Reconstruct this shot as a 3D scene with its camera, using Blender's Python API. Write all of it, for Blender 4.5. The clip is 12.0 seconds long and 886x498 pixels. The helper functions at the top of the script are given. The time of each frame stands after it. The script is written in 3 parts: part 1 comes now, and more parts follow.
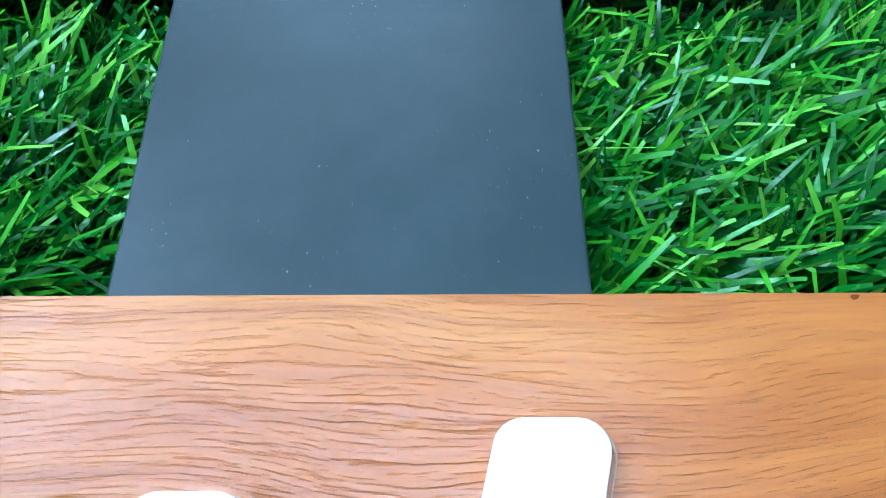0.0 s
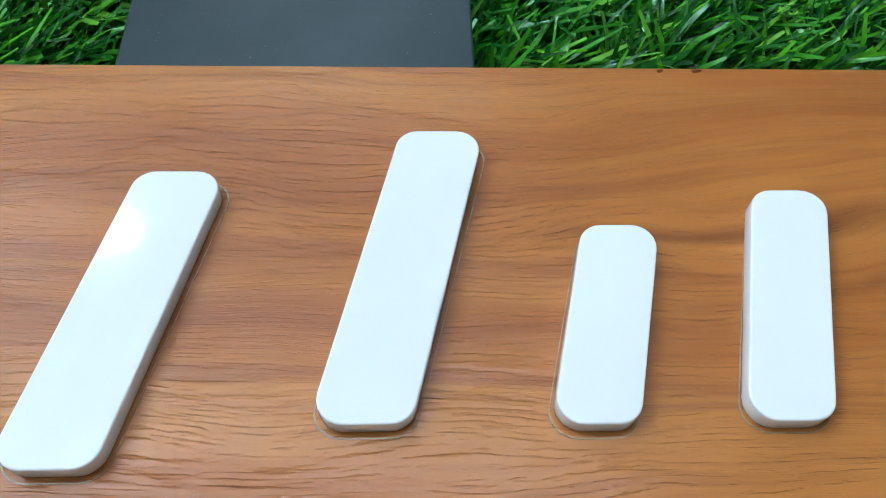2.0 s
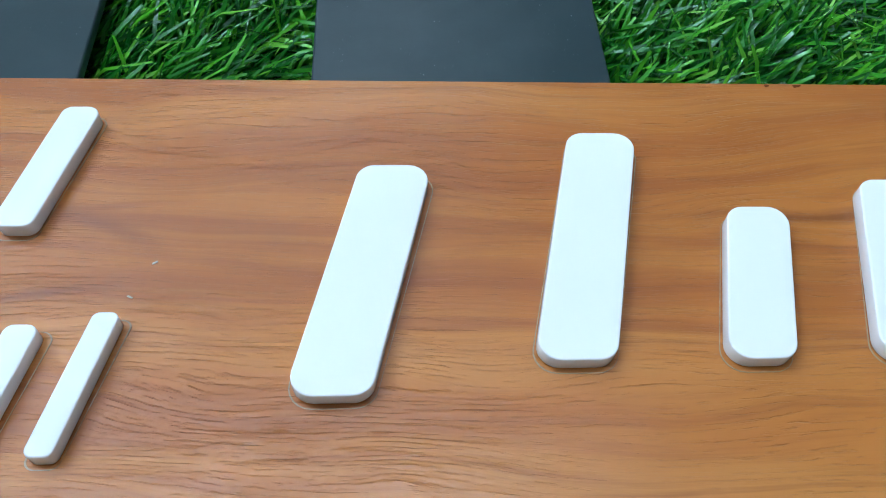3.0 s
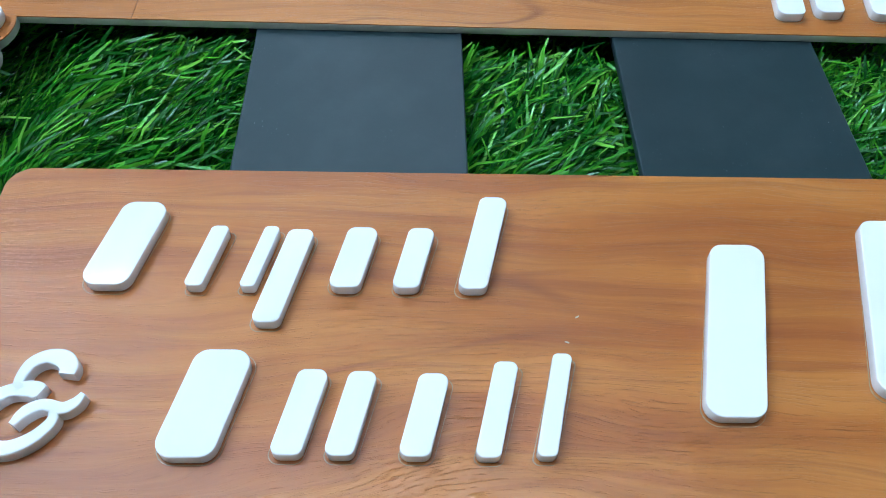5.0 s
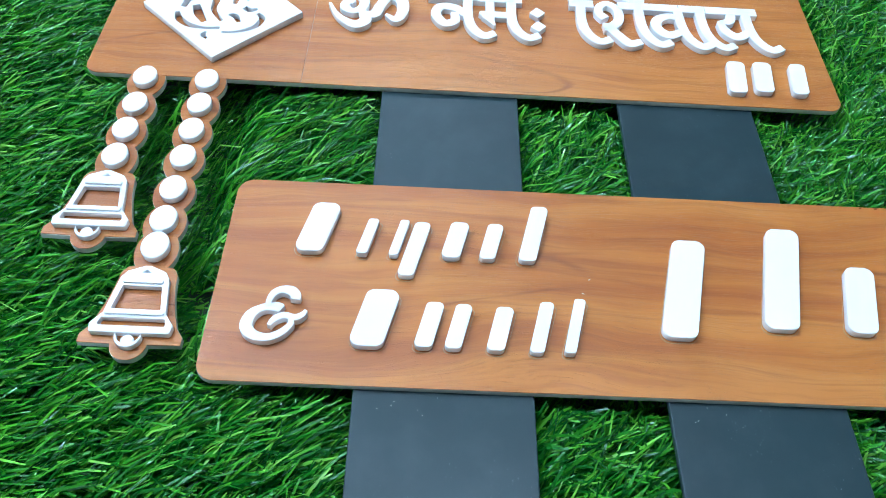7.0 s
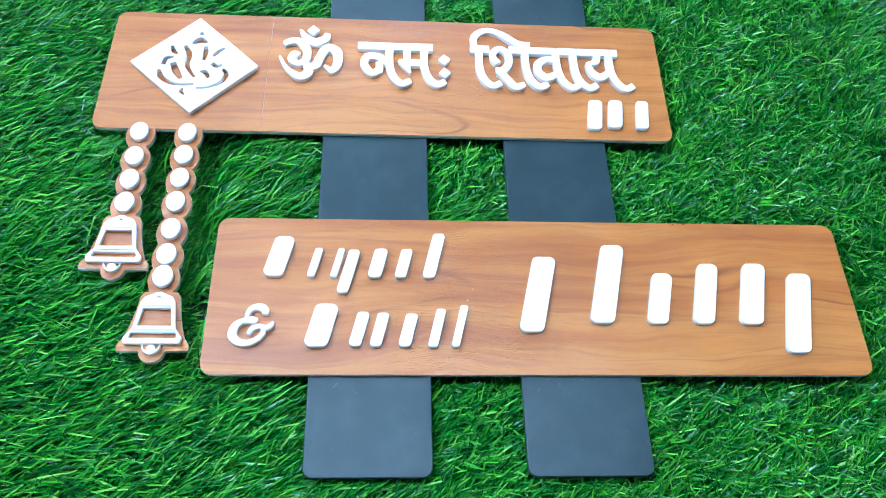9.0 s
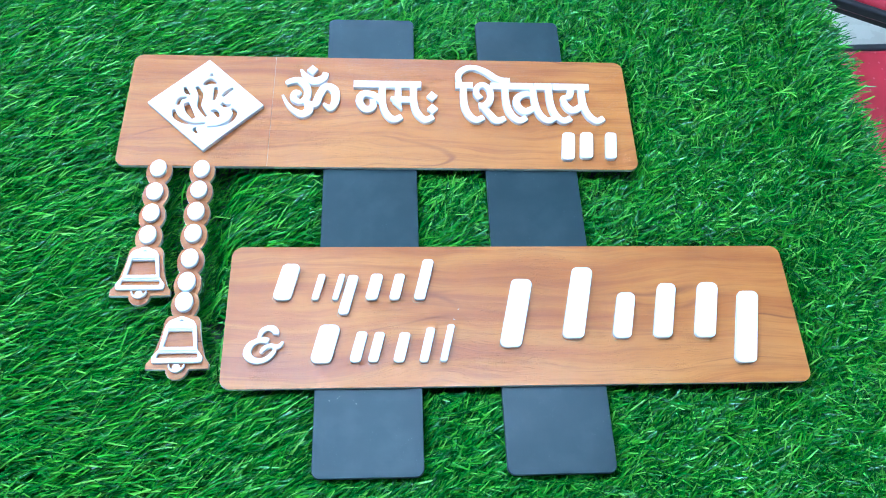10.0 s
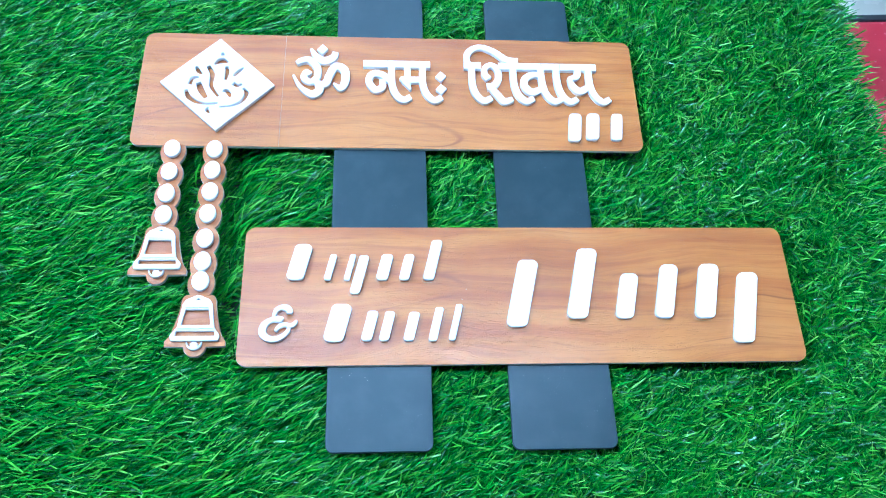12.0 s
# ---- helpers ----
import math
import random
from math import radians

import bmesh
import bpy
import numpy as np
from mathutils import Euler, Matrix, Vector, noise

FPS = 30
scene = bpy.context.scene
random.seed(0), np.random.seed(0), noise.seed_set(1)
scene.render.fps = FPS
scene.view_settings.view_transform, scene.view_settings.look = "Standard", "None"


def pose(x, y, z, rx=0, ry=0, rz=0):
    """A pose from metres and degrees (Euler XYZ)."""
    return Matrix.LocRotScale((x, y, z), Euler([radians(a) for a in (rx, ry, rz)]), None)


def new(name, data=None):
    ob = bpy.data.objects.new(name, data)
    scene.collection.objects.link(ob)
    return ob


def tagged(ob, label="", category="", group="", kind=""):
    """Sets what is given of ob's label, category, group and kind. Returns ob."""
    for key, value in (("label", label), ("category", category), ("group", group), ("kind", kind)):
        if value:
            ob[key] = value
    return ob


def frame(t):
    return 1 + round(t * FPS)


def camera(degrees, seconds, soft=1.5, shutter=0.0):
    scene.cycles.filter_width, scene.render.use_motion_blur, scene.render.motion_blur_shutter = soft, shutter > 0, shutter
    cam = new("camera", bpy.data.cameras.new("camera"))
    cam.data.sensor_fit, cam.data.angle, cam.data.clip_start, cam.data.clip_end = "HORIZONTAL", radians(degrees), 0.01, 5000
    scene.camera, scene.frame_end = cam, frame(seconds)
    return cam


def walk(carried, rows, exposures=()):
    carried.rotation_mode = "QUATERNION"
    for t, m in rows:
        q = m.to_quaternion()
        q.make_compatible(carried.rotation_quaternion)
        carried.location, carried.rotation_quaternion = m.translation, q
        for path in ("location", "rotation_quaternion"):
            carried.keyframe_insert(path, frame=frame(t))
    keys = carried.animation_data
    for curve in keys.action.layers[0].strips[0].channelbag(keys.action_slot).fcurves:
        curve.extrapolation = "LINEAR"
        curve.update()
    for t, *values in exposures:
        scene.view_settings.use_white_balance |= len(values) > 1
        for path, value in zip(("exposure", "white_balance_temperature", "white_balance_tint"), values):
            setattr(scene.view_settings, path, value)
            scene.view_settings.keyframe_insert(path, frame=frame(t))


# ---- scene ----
# The camera: hand-held over a name plate that lies on a mat of artificial grass.
cam = camera(58.62, 12.0, soft=1.0)
PATH = [
    (0, 0.23646, 0.05632, 0.13064, 29.062, 0.695, 0.075),
    (0.5, 0.25221, 0.04853, 0.12538, 31.249, -0.634, -0.706),
    (1, 0.24784, 0.03321, 0.12420, 30.762, -1.252, -0.904),
    (1.5, 0.24720, 0.01093, 0.13379, 31.797, -1.433, -0.969),
    (2, 0.24453, -0.00518, 0.14282, 31.340, -1.765, -1.219),
    (2.5, 0.22491, -0.01937, 0.15201, 33.127, -2.358, -1.728),
    (3, 0.20400, -0.02856, 0.15894, 34.048, -2.945, -2.411),
    (3.5, 0.17748, -0.03637, 0.16808, 34.509, -2.665, -2.097),
    (5.5, 0.10029, -0.07006, 0.21741, 37.578, -2.082, 0.044),
    (6, 0.08832, -0.09818, 0.23440, 38.330, -2.486, 0.766),
    (6.5, 0.08975, -0.10961, 0.26393, 38.008, -2.824, 0.785),
    (7, 0.08761, -0.14411, 0.30569, 37.628, -2.568, 1.225),
    (7.5, 0.10253, -0.15617, 0.34366, 36.390, -2.839, 1.023),
    (9.5, 0.11094, -0.16230, 0.50268, 28.315, -3.339, -1.764),
    (10, 0.11231, -0.16357, 0.53365, 27.959, -3.261, -1.926),
    (10.5, 0.11660, -0.16416, 0.54147, 26.287, -3.357, -1.924),
    (11, 0.10572, -0.15804, 0.54471, 25.285, -3.484, -1.866),
    (11.5, 0.10410, -0.15484, 0.55074, 25.025, -3.429, -1.710),
    (12, 0.10563, -0.15422, 0.55407, 24.800, -3.366, -1.620),
]
# stops, kelvin and tint of the phone's automatic picture
EXPOSURES = [(0.0, 0.55, 4900, 10), (0.5, 0.44, 4950, 10), (1.0, -0.22, 5800, 10), (2.0, -0.40, 5700, 10), (3.5, -0.34, 5350, 10), (5.5, -0.26, 5300, 10), (7.0, 0.06, 5200, 10), (9.5, 0.44, 4700, 10), (12.0, 0.55, 4400, 10)]
walk(cam, [(t, pose(x, y, z, rx, ry, rz)) for t, x, y, z, rx, ry, rz in PATH], EXPOSURES)

# ---- light: a closed room with unseen, added ceiling panels, one of them over the table ----
PANEL_STRENGTH = 63.0
world = bpy.data.worlds.new("world")
world.use_nodes = True
world.node_tree.nodes["Background"].inputs["Color"].default_value = (0.8, 0.9, 1.0, 1)
world.node_tree.nodes["Background"].inputs["Strength"].default_value = 0.05
scene.world = world


# ---- materials ----
class Nodes:
    """A small helper to write node materials."""

    def __init__(self, name):
        self.mat = bpy.data.materials.new(name)
        self.mat.use_nodes = True
        self.tree = self.mat.node_tree
        self.bsdf = self.tree.nodes["Principled BSDF"]

    def node(self, kind, **inputs):
        n = self.tree.nodes.new("ShaderNode" + kind)
        for key, value in inputs.items():
            self.put(n, key, value)
        return n

    def put(self, n, key, value):
        socket = n.inputs[int(key[1:])] if key[0] == "i" and key[1:].isdigit() else n.inputs[key.replace("_", " ")]
        if isinstance(value, bpy.types.NodeSocket):
            self.tree.links.new(value, socket)
        else:
            socket.default_value = value

    def coords(self, scale=(1, 1, 1), rot=(0, 0, 0), loc=(0, 0, 0)):
        c = self.node("TexCoord")
        m = self.node("Mapping", Vector=c.outputs["Object"])
        m.inputs["Scale"].default_value, m.inputs["Rotation"].default_value, m.inputs["Location"].default_value = scale, rot, loc
        return m.outputs["Vector"]

    def noise(self, vector, scale, detail=4.0, rough=0.55, distortion=0.0):
        n = self.node("TexNoise", Vector=vector, Scale=scale, Detail=detail, Roughness=rough, Distortion=distortion)
        return n.outputs["Fac"]

    def ramp(self, fac, stops, mode="LINEAR"):
        n = self.node("ValToRGB", Fac=fac)
        r = n.color_ramp
        r.interpolation = mode
        while len(r.elements) < len(stops):
            r.elements.new(0.5)
        for e, (at, col) in zip(r.elements, stops):
            e.position = at
            e.color = (*col, 1) if isinstance(col, tuple) else (col, col, col, 1)
        return n.outputs["Color"]

    def mix(self, fac, a, b, mode="MIX"):
        n = self.tree.nodes.new("ShaderNodeMix")
        n.data_type, n.blend_type = "RGBA", mode
        for key, value in ((0, fac), (6, a), (7, b)):
            if isinstance(value, bpy.types.NodeSocket):
                self.tree.links.new(value, n.inputs[key])
            elif key == 0:
                n.inputs[0].default_value = value
            else:
                n.inputs[key].default_value = (*value, 1)
        return n.outputs[2]

    def math(self, op, a, b=0.0):
        n = self.tree.nodes.new("ShaderNodeMath")
        n.operation = op
        self.put(n, "i0", a)
        self.put(n, "i1", b)
        return n.outputs[0]

    def bump(self, height, strength=0.3, distance=0.0004, normal=None):
        n = self.node("Bump", Height=height, Strength=strength, Distance=distance)
        if normal:
            self.put(n, "Normal", normal)
        return n.outputs["Normal"]

    def done(self, color=None, rough=None, metal=None, normal=None, spec=None):
        for key, value in (("Base Color", color), ("Roughness", rough), ("Metallic", metal), ("Normal", normal), ("Specular IOR Level", spec)):
            if value is not None:
                self.put(self.bsdf, key, (*value, 1) if isinstance(value, tuple) and len(value) == 3 else value)
        return self.mat


def veneer(name, shift, stain=None, grooved=None, tone=1.0):
    """Teak-look laminate: broad orange figure, long thin veins, embossed grooves along the grain."""
    m = Nodes(name)
    world_xy = m.coords()
    base = m.coords((1, 1, 1), loc=shift)
    warp = m.noise(m.coords((5, 16, 1), loc=shift), 1.0, 3, 0.5)
    bent = m.node("VectorMath", i0=base)
    bent.operation = "MULTIPLY_ADD"
    comb = m.node("CombineXYZ", Y=m.math("MULTIPLY", m.math("SUBTRACT", warp, 0.5), 0.045))
    bent.inputs[1].default_value = (1, 1, 1)
    m.put(bent, "i2", comb.outputs[0])

    def stretched(sx, sy):
        n = m.node("Mapping", Vector=bent.outputs[0])
        n.inputs["Scale"].default_value = (sx, sy, 1)
        n.inputs["Location"].default_value = (0, 0, 0.43)
        return n.outputs["Vector"]

    def tinted(r, g, b):
        return (r * tone, g * tone ** 1.25, b * tone)

    broad = m.noise(stretched(3.0, 30), 1.0, 4, 0.55, 0.7)
    bands = m.noise(stretched(5.0, 110), 1.0, 4, 0.6, 0.6)
    fine = m.noise(stretched(30, 700), 1.0, 4, 0.65, 0.3)
    cloud = m.noise(m.coords((6, 14, 1), loc=shift), 1.0, 3, 0.55)
    col = m.ramp(broad, [(0.30, tinted(0.290, 0.078, 0.013)), (0.44, tinted(0.380, 0.120, 0.020)), (0.56, tinted(0.445, 0.160, 0.030)), (0.70, tinted(0.480, 0.192, 0.044))])
    # dull brown clouds and clear amber ones
    col = m.mix(m.ramp(cloud, [(0.50, 0.0), (0.72, 0.50)]), col, tinted(0.350, 0.120, 0.030))
    col = m.mix(m.ramp(cloud, [(0.28, 0.28), (0.46, 0.0)]), col, tinted(0.500, 0.195, 0.036))
    col = m.mix(m.ramp(bands, [(0.34, 0.52), (0.50, 0.0)]), col, tinted(0.225, 0.058, 0.013))
    col = m.mix(m.ramp(bands, [(0.54, 0.0), (0.72, 0.22)]), col, tinted(0.550, 0.250, 0.060))
    col = m.mix(m.ramp(fine, [(0.34, 0.26), (0.48, 0.0)]), col, tinted(0.220, 0.064, 0.014))
    streak = m.noise(stretched(9, 300), 1.0, 4, 0.65, 0.2)
    col = m.mix(m.ramp(streak, [(0.34, 0.42), (0.48, 0.0)]), col, tinted(0.230, 0.064, 0.015))
    # a few long thin dark veins, as contours of a slow field
    field = m.math("MULTIPLY", m.noise(stretched(2.4, 15), 1.0, 2, 0.45), 4.0)
    vein = m.math("ABSOLUTE", m.math("SUBTRACT", m.math("FRACT", m.math("ADD", field, 0.28)), 0.5))
    fade = m.ramp(m.noise(m.coords((9, 22, 1), loc=shift), 1.0, 2), [(0.44, 0.0), (0.62, 0.75)])
    col = m.mix(m.math("MULTIPLY", m.ramp(vein, [(0.006, 1.0), (0.032, 0.0)]), fade), col, (0.170, 0.048, 0.012))
    # open grooves: wavy broken lines about a millimetre apart, in patches
    apart = m.node("SeparateXYZ", Vector=bent.outputs[0])
    wave = m.math("MULTIPLY", m.noise(m.coords((22, 70, 1), loc=shift), 1.0, 5, 0.6), 4.0)
    phase = m.math("FRACT", m.math("ADD", m.math("MULTIPLY", apart.outputs["Y"], 950.0), wave))
    line = m.ramp(m.math("ABSOLUTE", m.math("SUBTRACT", phase, 0.5)), [(0.02, 1.0), (0.10, 0.0)])
    broken = m.ramp(m.noise(m.coords((60, 950, 1), loc=shift), 1.0, 4, 0.65), [(0.48, 0.0), (0.72, 1.0)])
    patch = m.ramp(m.noise(m.coords((11, 20, 1), loc=shift), 1.0, 3, 0.5), [(0.32, 0.0), (0.56, 1.0)])
    if grooved:
        along = m.node("SeparateXYZ", Vector=world_xy).outputs["X"]
        a, b, c, d = grooved
        zone = m.ramp(m.math("MULTIPLY", along, 2.0), [(2 * a, 0.06), (2 * b, 1.0), (2 * c, 1.0), (2 * d, 0.15)])
        patch = m.math("MULTIPLY", patch, zone)
    grooves = m.math("MULTIPLY", m.math("MULTIPLY", line, broken), patch)
    col = m.mix(m.math("MULTIPLY", grooves, 0.34), col, (0.110, 0.034, 0.012))
    # short fine pores all over
    pores = m.ramp(m.noise(stretched(150, 2600), 1.0, 3, 0.6), [(0.30, 1.0), (0.40, 0.0)])
    pores = m.math("MULTIPLY", pores, m.math("ADD", m.math("MULTIPLY", patch, 0.7), 0.3))
    col = m.mix(m.math("MULTIPLY", pores, 0.27), col, (0.150, 0.044, 0.012))
    if stain:
        d = m.node("VectorMath", i0=world_xy)
        d.operation = "DISTANCE"
        d.inputs[1].default_value = stain
        blot = m.math("MULTIPLY", m.ramp(m.math("MULTIPLY", d.outputs["Value"], 50.0), [(0.1, 0.85), (0.62, 0.0)]), m.ramp(m.noise(base, 120.0, 3), [(0.3, 0.4), (0.6, 1.0)]))
        col = m.mix(blot, col, (0.34, 0.100, 0.010))
    height = m.math("SUBTRACT", m.math("SUBTRACT", m.math("MULTIPLY", fine, 0.35), grooves), m.math("MULTIPLY", pores, 0.35))
    rough = m.ramp(m.noise(base, 60.0, 3), [(0.2, 0.27), (0.8, 0.36)])
    return m.done(col, rough, normal=m.bump(height, 0.70, 0.0005), spec=0.36)


def plain(name, color, rough=0.5, vary=0.12, scale=40.0, bump=0.1, metal=0.0, spec=0.5):
    m = Nodes(name)
    v = m.coords()
    n = m.noise(v, scale, 5, 0.6)
    lo, hi = (tuple(min(1.0, c * k) for c in color) for k in (1 - vary, 1 + vary))
    col = m.ramp(n, [(0.3, lo), (0.7, hi)])
    r = m.ramp(m.noise(v, scale * 3, 3), [(0.3, max(0.02, rough - 0.06)), (0.7, min(1.0, rough + 0.06))])
    return m.done(col, r, metal, m.bump(m.noise(v, scale * 12, 3), bump, 0.0003), spec)


def grass_material():
    m = Nodes("plastic_grass")
    rnd = m.node("NewGeometry").outputs["Random Per Island"]
    col = m.ramp(rnd, [(0.0, (0.006, 0.050, 0.006)), (0.35, (0.018, 0.130, 0.008)), (0.65, (0.050, 0.250, 0.009)), (0.88, (0.110, 0.400, 0.012)), (1.0, (0.240, 0.560, 0.060))])
    v = m.coords()
    col = m.mix(m.ramp(m.noise(v, 14.0, 3), [(0.35, 0.0), (0.7, 0.30)]), col, (0.014, 0.130, 0.010))
    rough = m.ramp(m.noise(v, 400.0, 2), [(0.3, 0.14), (0.7, 0.30)])
    m.done(col, rough, spec=0.34)
    m.put(m.bsdf, "Specular Tint", (0.75, 1.0, 0.80, 1))
    # thin plastic lets some light through
    back = m.node("BsdfTranslucent", Color=col)
    both = m.node("MixShader", Fac=0.10)
    m.tree.links.new(m.bsdf.outputs[0], both.inputs[1])
    m.tree.links.new(back.outputs[0], both.inputs[2])
    m.tree.links.new(both.outputs[0], m.tree.nodes["Material Output"].inputs["Surface"])
    return m.mat


def slate_material():
    """Dark grey acrylic with a film of dust and a few pale specks."""
    m = Nodes("charcoal_acrylic")
    v = m.coords()
    col = m.ramp(m.noise(v, 14.0, 4), [(0.3, (0.016, 0.030, 0.034)), (0.7, (0.021, 0.038, 0.043))])
    speck = m.noise(m.coords((1.0, 0.6, 1.0), (0, 0, 0.5)), 1400.0, 2, 0.5)
    few = m.ramp(m.noise(v, 38.0, 3), [(0.52, 0.0), (0.70, 1.0)])
    dots = m.math("MULTIPLY", m.ramp(speck, [(0.70, 0.0), (0.76, 1.0)]), few)
    film = m.ramp(m.noise(v, 55.0, 4), [(0.45, 0.0), (0.85, 0.025)])
    col = m.mix(m.math("ADD", m.math("MULTIPLY", dots, 0.55), film), col, (0.42, 0.45, 0.47))
    rough = m.ramp(m.noise(v, 22.0, 4), [(0.3, 0.31), (0.7, 0.38)])
    return m.done(col, rough, normal=m.bump(m.noise(v, 900.0, 3), 0.08, 0.0002), spec=0.20)


def light_material(strength):
    m = Nodes("led_diffuser")
    m.put(m.bsdf, "Emission Color", (0.80, 0.94, 1.0, 1))
    m.put(m.bsdf, "Emission Strength", strength)
    return m.done((0.9, 0.9, 0.9), 0.5)


def tile_material():
    m = Nodes("floor_tile")
    v = m.coords()
    col = m.ramp(m.noise(v, 5.0, 5), [(0.3, (0.78, 0.72, 0.60)), (0.7, (0.86, 0.80, 0.68))])
    return m.done(col, m.ramp(m.noise(v, 20.0, 3), [(0.3, 0.18), (0.7, 0.32)]))


def cushion_material():
    """Red rexine with small pale dots."""
    m = Nodes("red_rexine")
    v = m.coords()
    col = m.ramp(m.noise(v, 16.0, 4), [(0.3, (0.36, 0.012, 0.026)), (0.7, (0.46, 0.020, 0.038))])
    dots = m.node("TexVoronoi", Vector=v, Scale=62.0, Randomness=0.35)
    col = m.mix(m.ramp(dots.outputs["Distance"], [(0.07, 0.6), (0.13, 0.0)]), col, (0.62, 0.20, 0.22))
    return m.done(col, 0.42, normal=m.bump(m.noise(v, 500.0, 3), 0.25, 0.0004))


WOOD_UPPER = veneer("teak_laminate_upper", (0.31, 0.17, 0))
WOOD_UPPER_END = veneer("teak_laminate_end", (0.31, 0.17, 0), tone=0.955)
WOOD_LOWER = veneer("teak_laminate_lower", (2.07, 1.21, 0), stain=(0.1613, 0.0801, 0.030), grooved=(0.06, 0.12, 0.31, 0.38))
CORE = plain("pale_board_core", (0.50, 0.50, 0.42), 0.55, 0.15, 120.0, 0.2)
WHITE = plain("white_acrylic", (0.82, 0.82, 0.83), 0.09, 0.02, 20.0, 0.01)
shine = WHITE.node_tree.nodes["Principled BSDF"]
shine.inputs["Subsurface Weight"].default_value = 0.35
shine.inputs["Subsurface Radius"].default_value = (0.0016, 0.0016, 0.0016)
shine.inputs["Subsurface Scale"].default_value = 1.0
SLATE = slate_material()
GRASS = grass_material()
BACKING = plain("mat_backing", (0.012, 0.035, 0.014), 0.85, 0.3, 90.0, 0.5)
TABLE = plain("table_laminate", (0.42, 0.36, 0.29), 0.45, 0.1, 12.0, 0.1)
STEEL = plain("black_painted_steel", (0.020, 0.020, 0.022), 0.38, 0.1, 60.0, 0.1)
WALL = plain("wall_paint", (0.52, 0.51, 0.48), 0.75, 0.03, 6.0, 0.2)
CEILING = plain("ceiling_paint", (0.60, 0.60, 0.59), 0.8, 0.02, 6.0, 0.1)
FLOOR = tile_material()
RED = cushion_material()
LED = light_material(PANEL_STRENGTH)
CHIP = plain("dark_chip", (0.13, 0.035, 0.008), 0.9, 0.3, 500.0, 0.3, 0.0, 0.1)
GLUE = plain("dried_glue", (0.36, 0.27, 0.17), 0.22, 0.3, 300.0, 0.4)


# ---- mesh helpers ----
def part(name, mesh, material, parent=None, label=""):
    """Links a mesh (or bmesh) as one object under a thing or a part."""
    if isinstance(mesh, bmesh.types.BMesh):
        bm, mesh = mesh, bpy.data.meshes.new(name)
        bm.to_mesh(mesh)
        bm.free()
    if not mesh.materials:
        mesh.materials.append(material)
    ob = new(name, mesh)
    ob.parent = parent
    return tagged(ob, label)


def thing(name, label, category, group="", kind="", at=(0, 0, 0)):
    ob = new(name)
    ob.location = at
    ob.empty_display_size = 0.05
    return tagged(ob, label, category, group, kind)


def harvest(curve):
    """The mesh of a curve or text, as built."""
    ob = bpy.data.objects.new("shape", curve)
    scene.collection.objects.link(ob)
    bpy.context.view_layer.update()
    mesh = bpy.data.meshes.new_from_object(ob.evaluated_get(bpy.context.evaluated_depsgraph_get()))
    bpy.data.objects.remove(ob)
    bpy.data.curves.remove(curve)
    mesh.materials.clear()
    return mesh


def plate(loops, z0, z1, bevel=0.0):
    """A flat plate between two heights from closed outlines; inner outlines are holes."""
    c = bpy.data.curves.new("plate", "CURVE")
    c.dimensions, c.fill_mode = "2D", "BOTH"
    c.extrude = (z1 - z0) / 2 - bevel
    c.bevel_depth, c.bevel_resolution, c.offset = bevel, 2, -bevel
    for loop in loops:
        s = c.splines.new("POLY")
        s.points.add(len(loop) - 1)
        for p, (x, y) in zip(s.points, loop):
            p.co = (x, y, 0, 1)
        s.use_cyclic_u = True
    mesh = harvest(c)
    mesh.transform(Matrix.Translation((0, 0, (z0 + z1) / 2)))
    return mesh


def rounded(corners, radius, steps=7):
    """A polygon with every corner rounded."""
    out, n = [], len(corners)
    for k in range(n):
        p, a, b = (Vector(corners[i % n]) for i in (k, k - 1, k + 1))
        u, v = (a - p).normalized(), (b - p).normalized()
        ang = u.angle(v)
        r = radius[k] if isinstance(radius, (list, tuple)) else radius
        reach = min(r / math.tan(ang / 2), 0.49 * (a - p).length, 0.49 * (b - p).length)
        p0, p1 = p + u * reach, p + v * reach
        for i in range(steps + 1):
            t = i / steps
            out.append(tuple((1 - t) ** 2 * p0 * 0.5 + (1 - t) ** 2 * p0 * 0.5 + 2 * t * (1 - t) * p * 1.0 + t * t * p1) if ang < 0.3 else tuple(_arc(p, u, v, ang, reach, t)))
    return out


def _arc(p, u, v, ang, reach, t):
    r = reach * math.tan(ang / 2)
    centre = p + (u + v).normalized() * (r / math.sin(ang / 2))
    a, b = (p + u * reach) - centre, (p + v * reach) - centre
    turn = a.angle(b)
    if turn < 1e-5:
        return centre + a
    return centre + (a * math.sin((1 - t) * turn) + b * math.sin(t * turn)) / math.sin(turn)


def box(x0, x1, y0, y1, r):
    return rounded([(x0, y0), (x1, y0), (x1, y1), (x0, y1)], r)


def circle(x, y, r, n=40):
    return [(x + r * math.cos(2 * math.pi * k / n), y + r * math.sin(2 * math.pi * k / n)) for k in range(n)]


def crescent(x, y, r, a0, a1, w, n=16):
    """A curved sliver along an arc, thick in the middle and thin at its ends."""
    out, back = [], []
    for k in range(n + 1):
        a = radians(a0 + (a1 - a0) * k / n)
        h = w / 2 * (0.25 + 0.75 * math.sin(math.pi * k / n))
        out.append((x + (r + h) * math.cos(a), y + (r + h) * math.sin(a)))
        back.append((x + (r - h) * math.cos(a), y + (r - h) * math.sin(a)))
    return out + back[::-1]


def turned(loop, degrees, about):
    c, s = math.cos(radians(degrees)), math.sin(radians(degrees))
    return [(about[0] + c * (x - about[0]) - s * (y - about[1]), about[1] + s * (x - about[0]) + c * (y - about[1])) for x, y in loop]


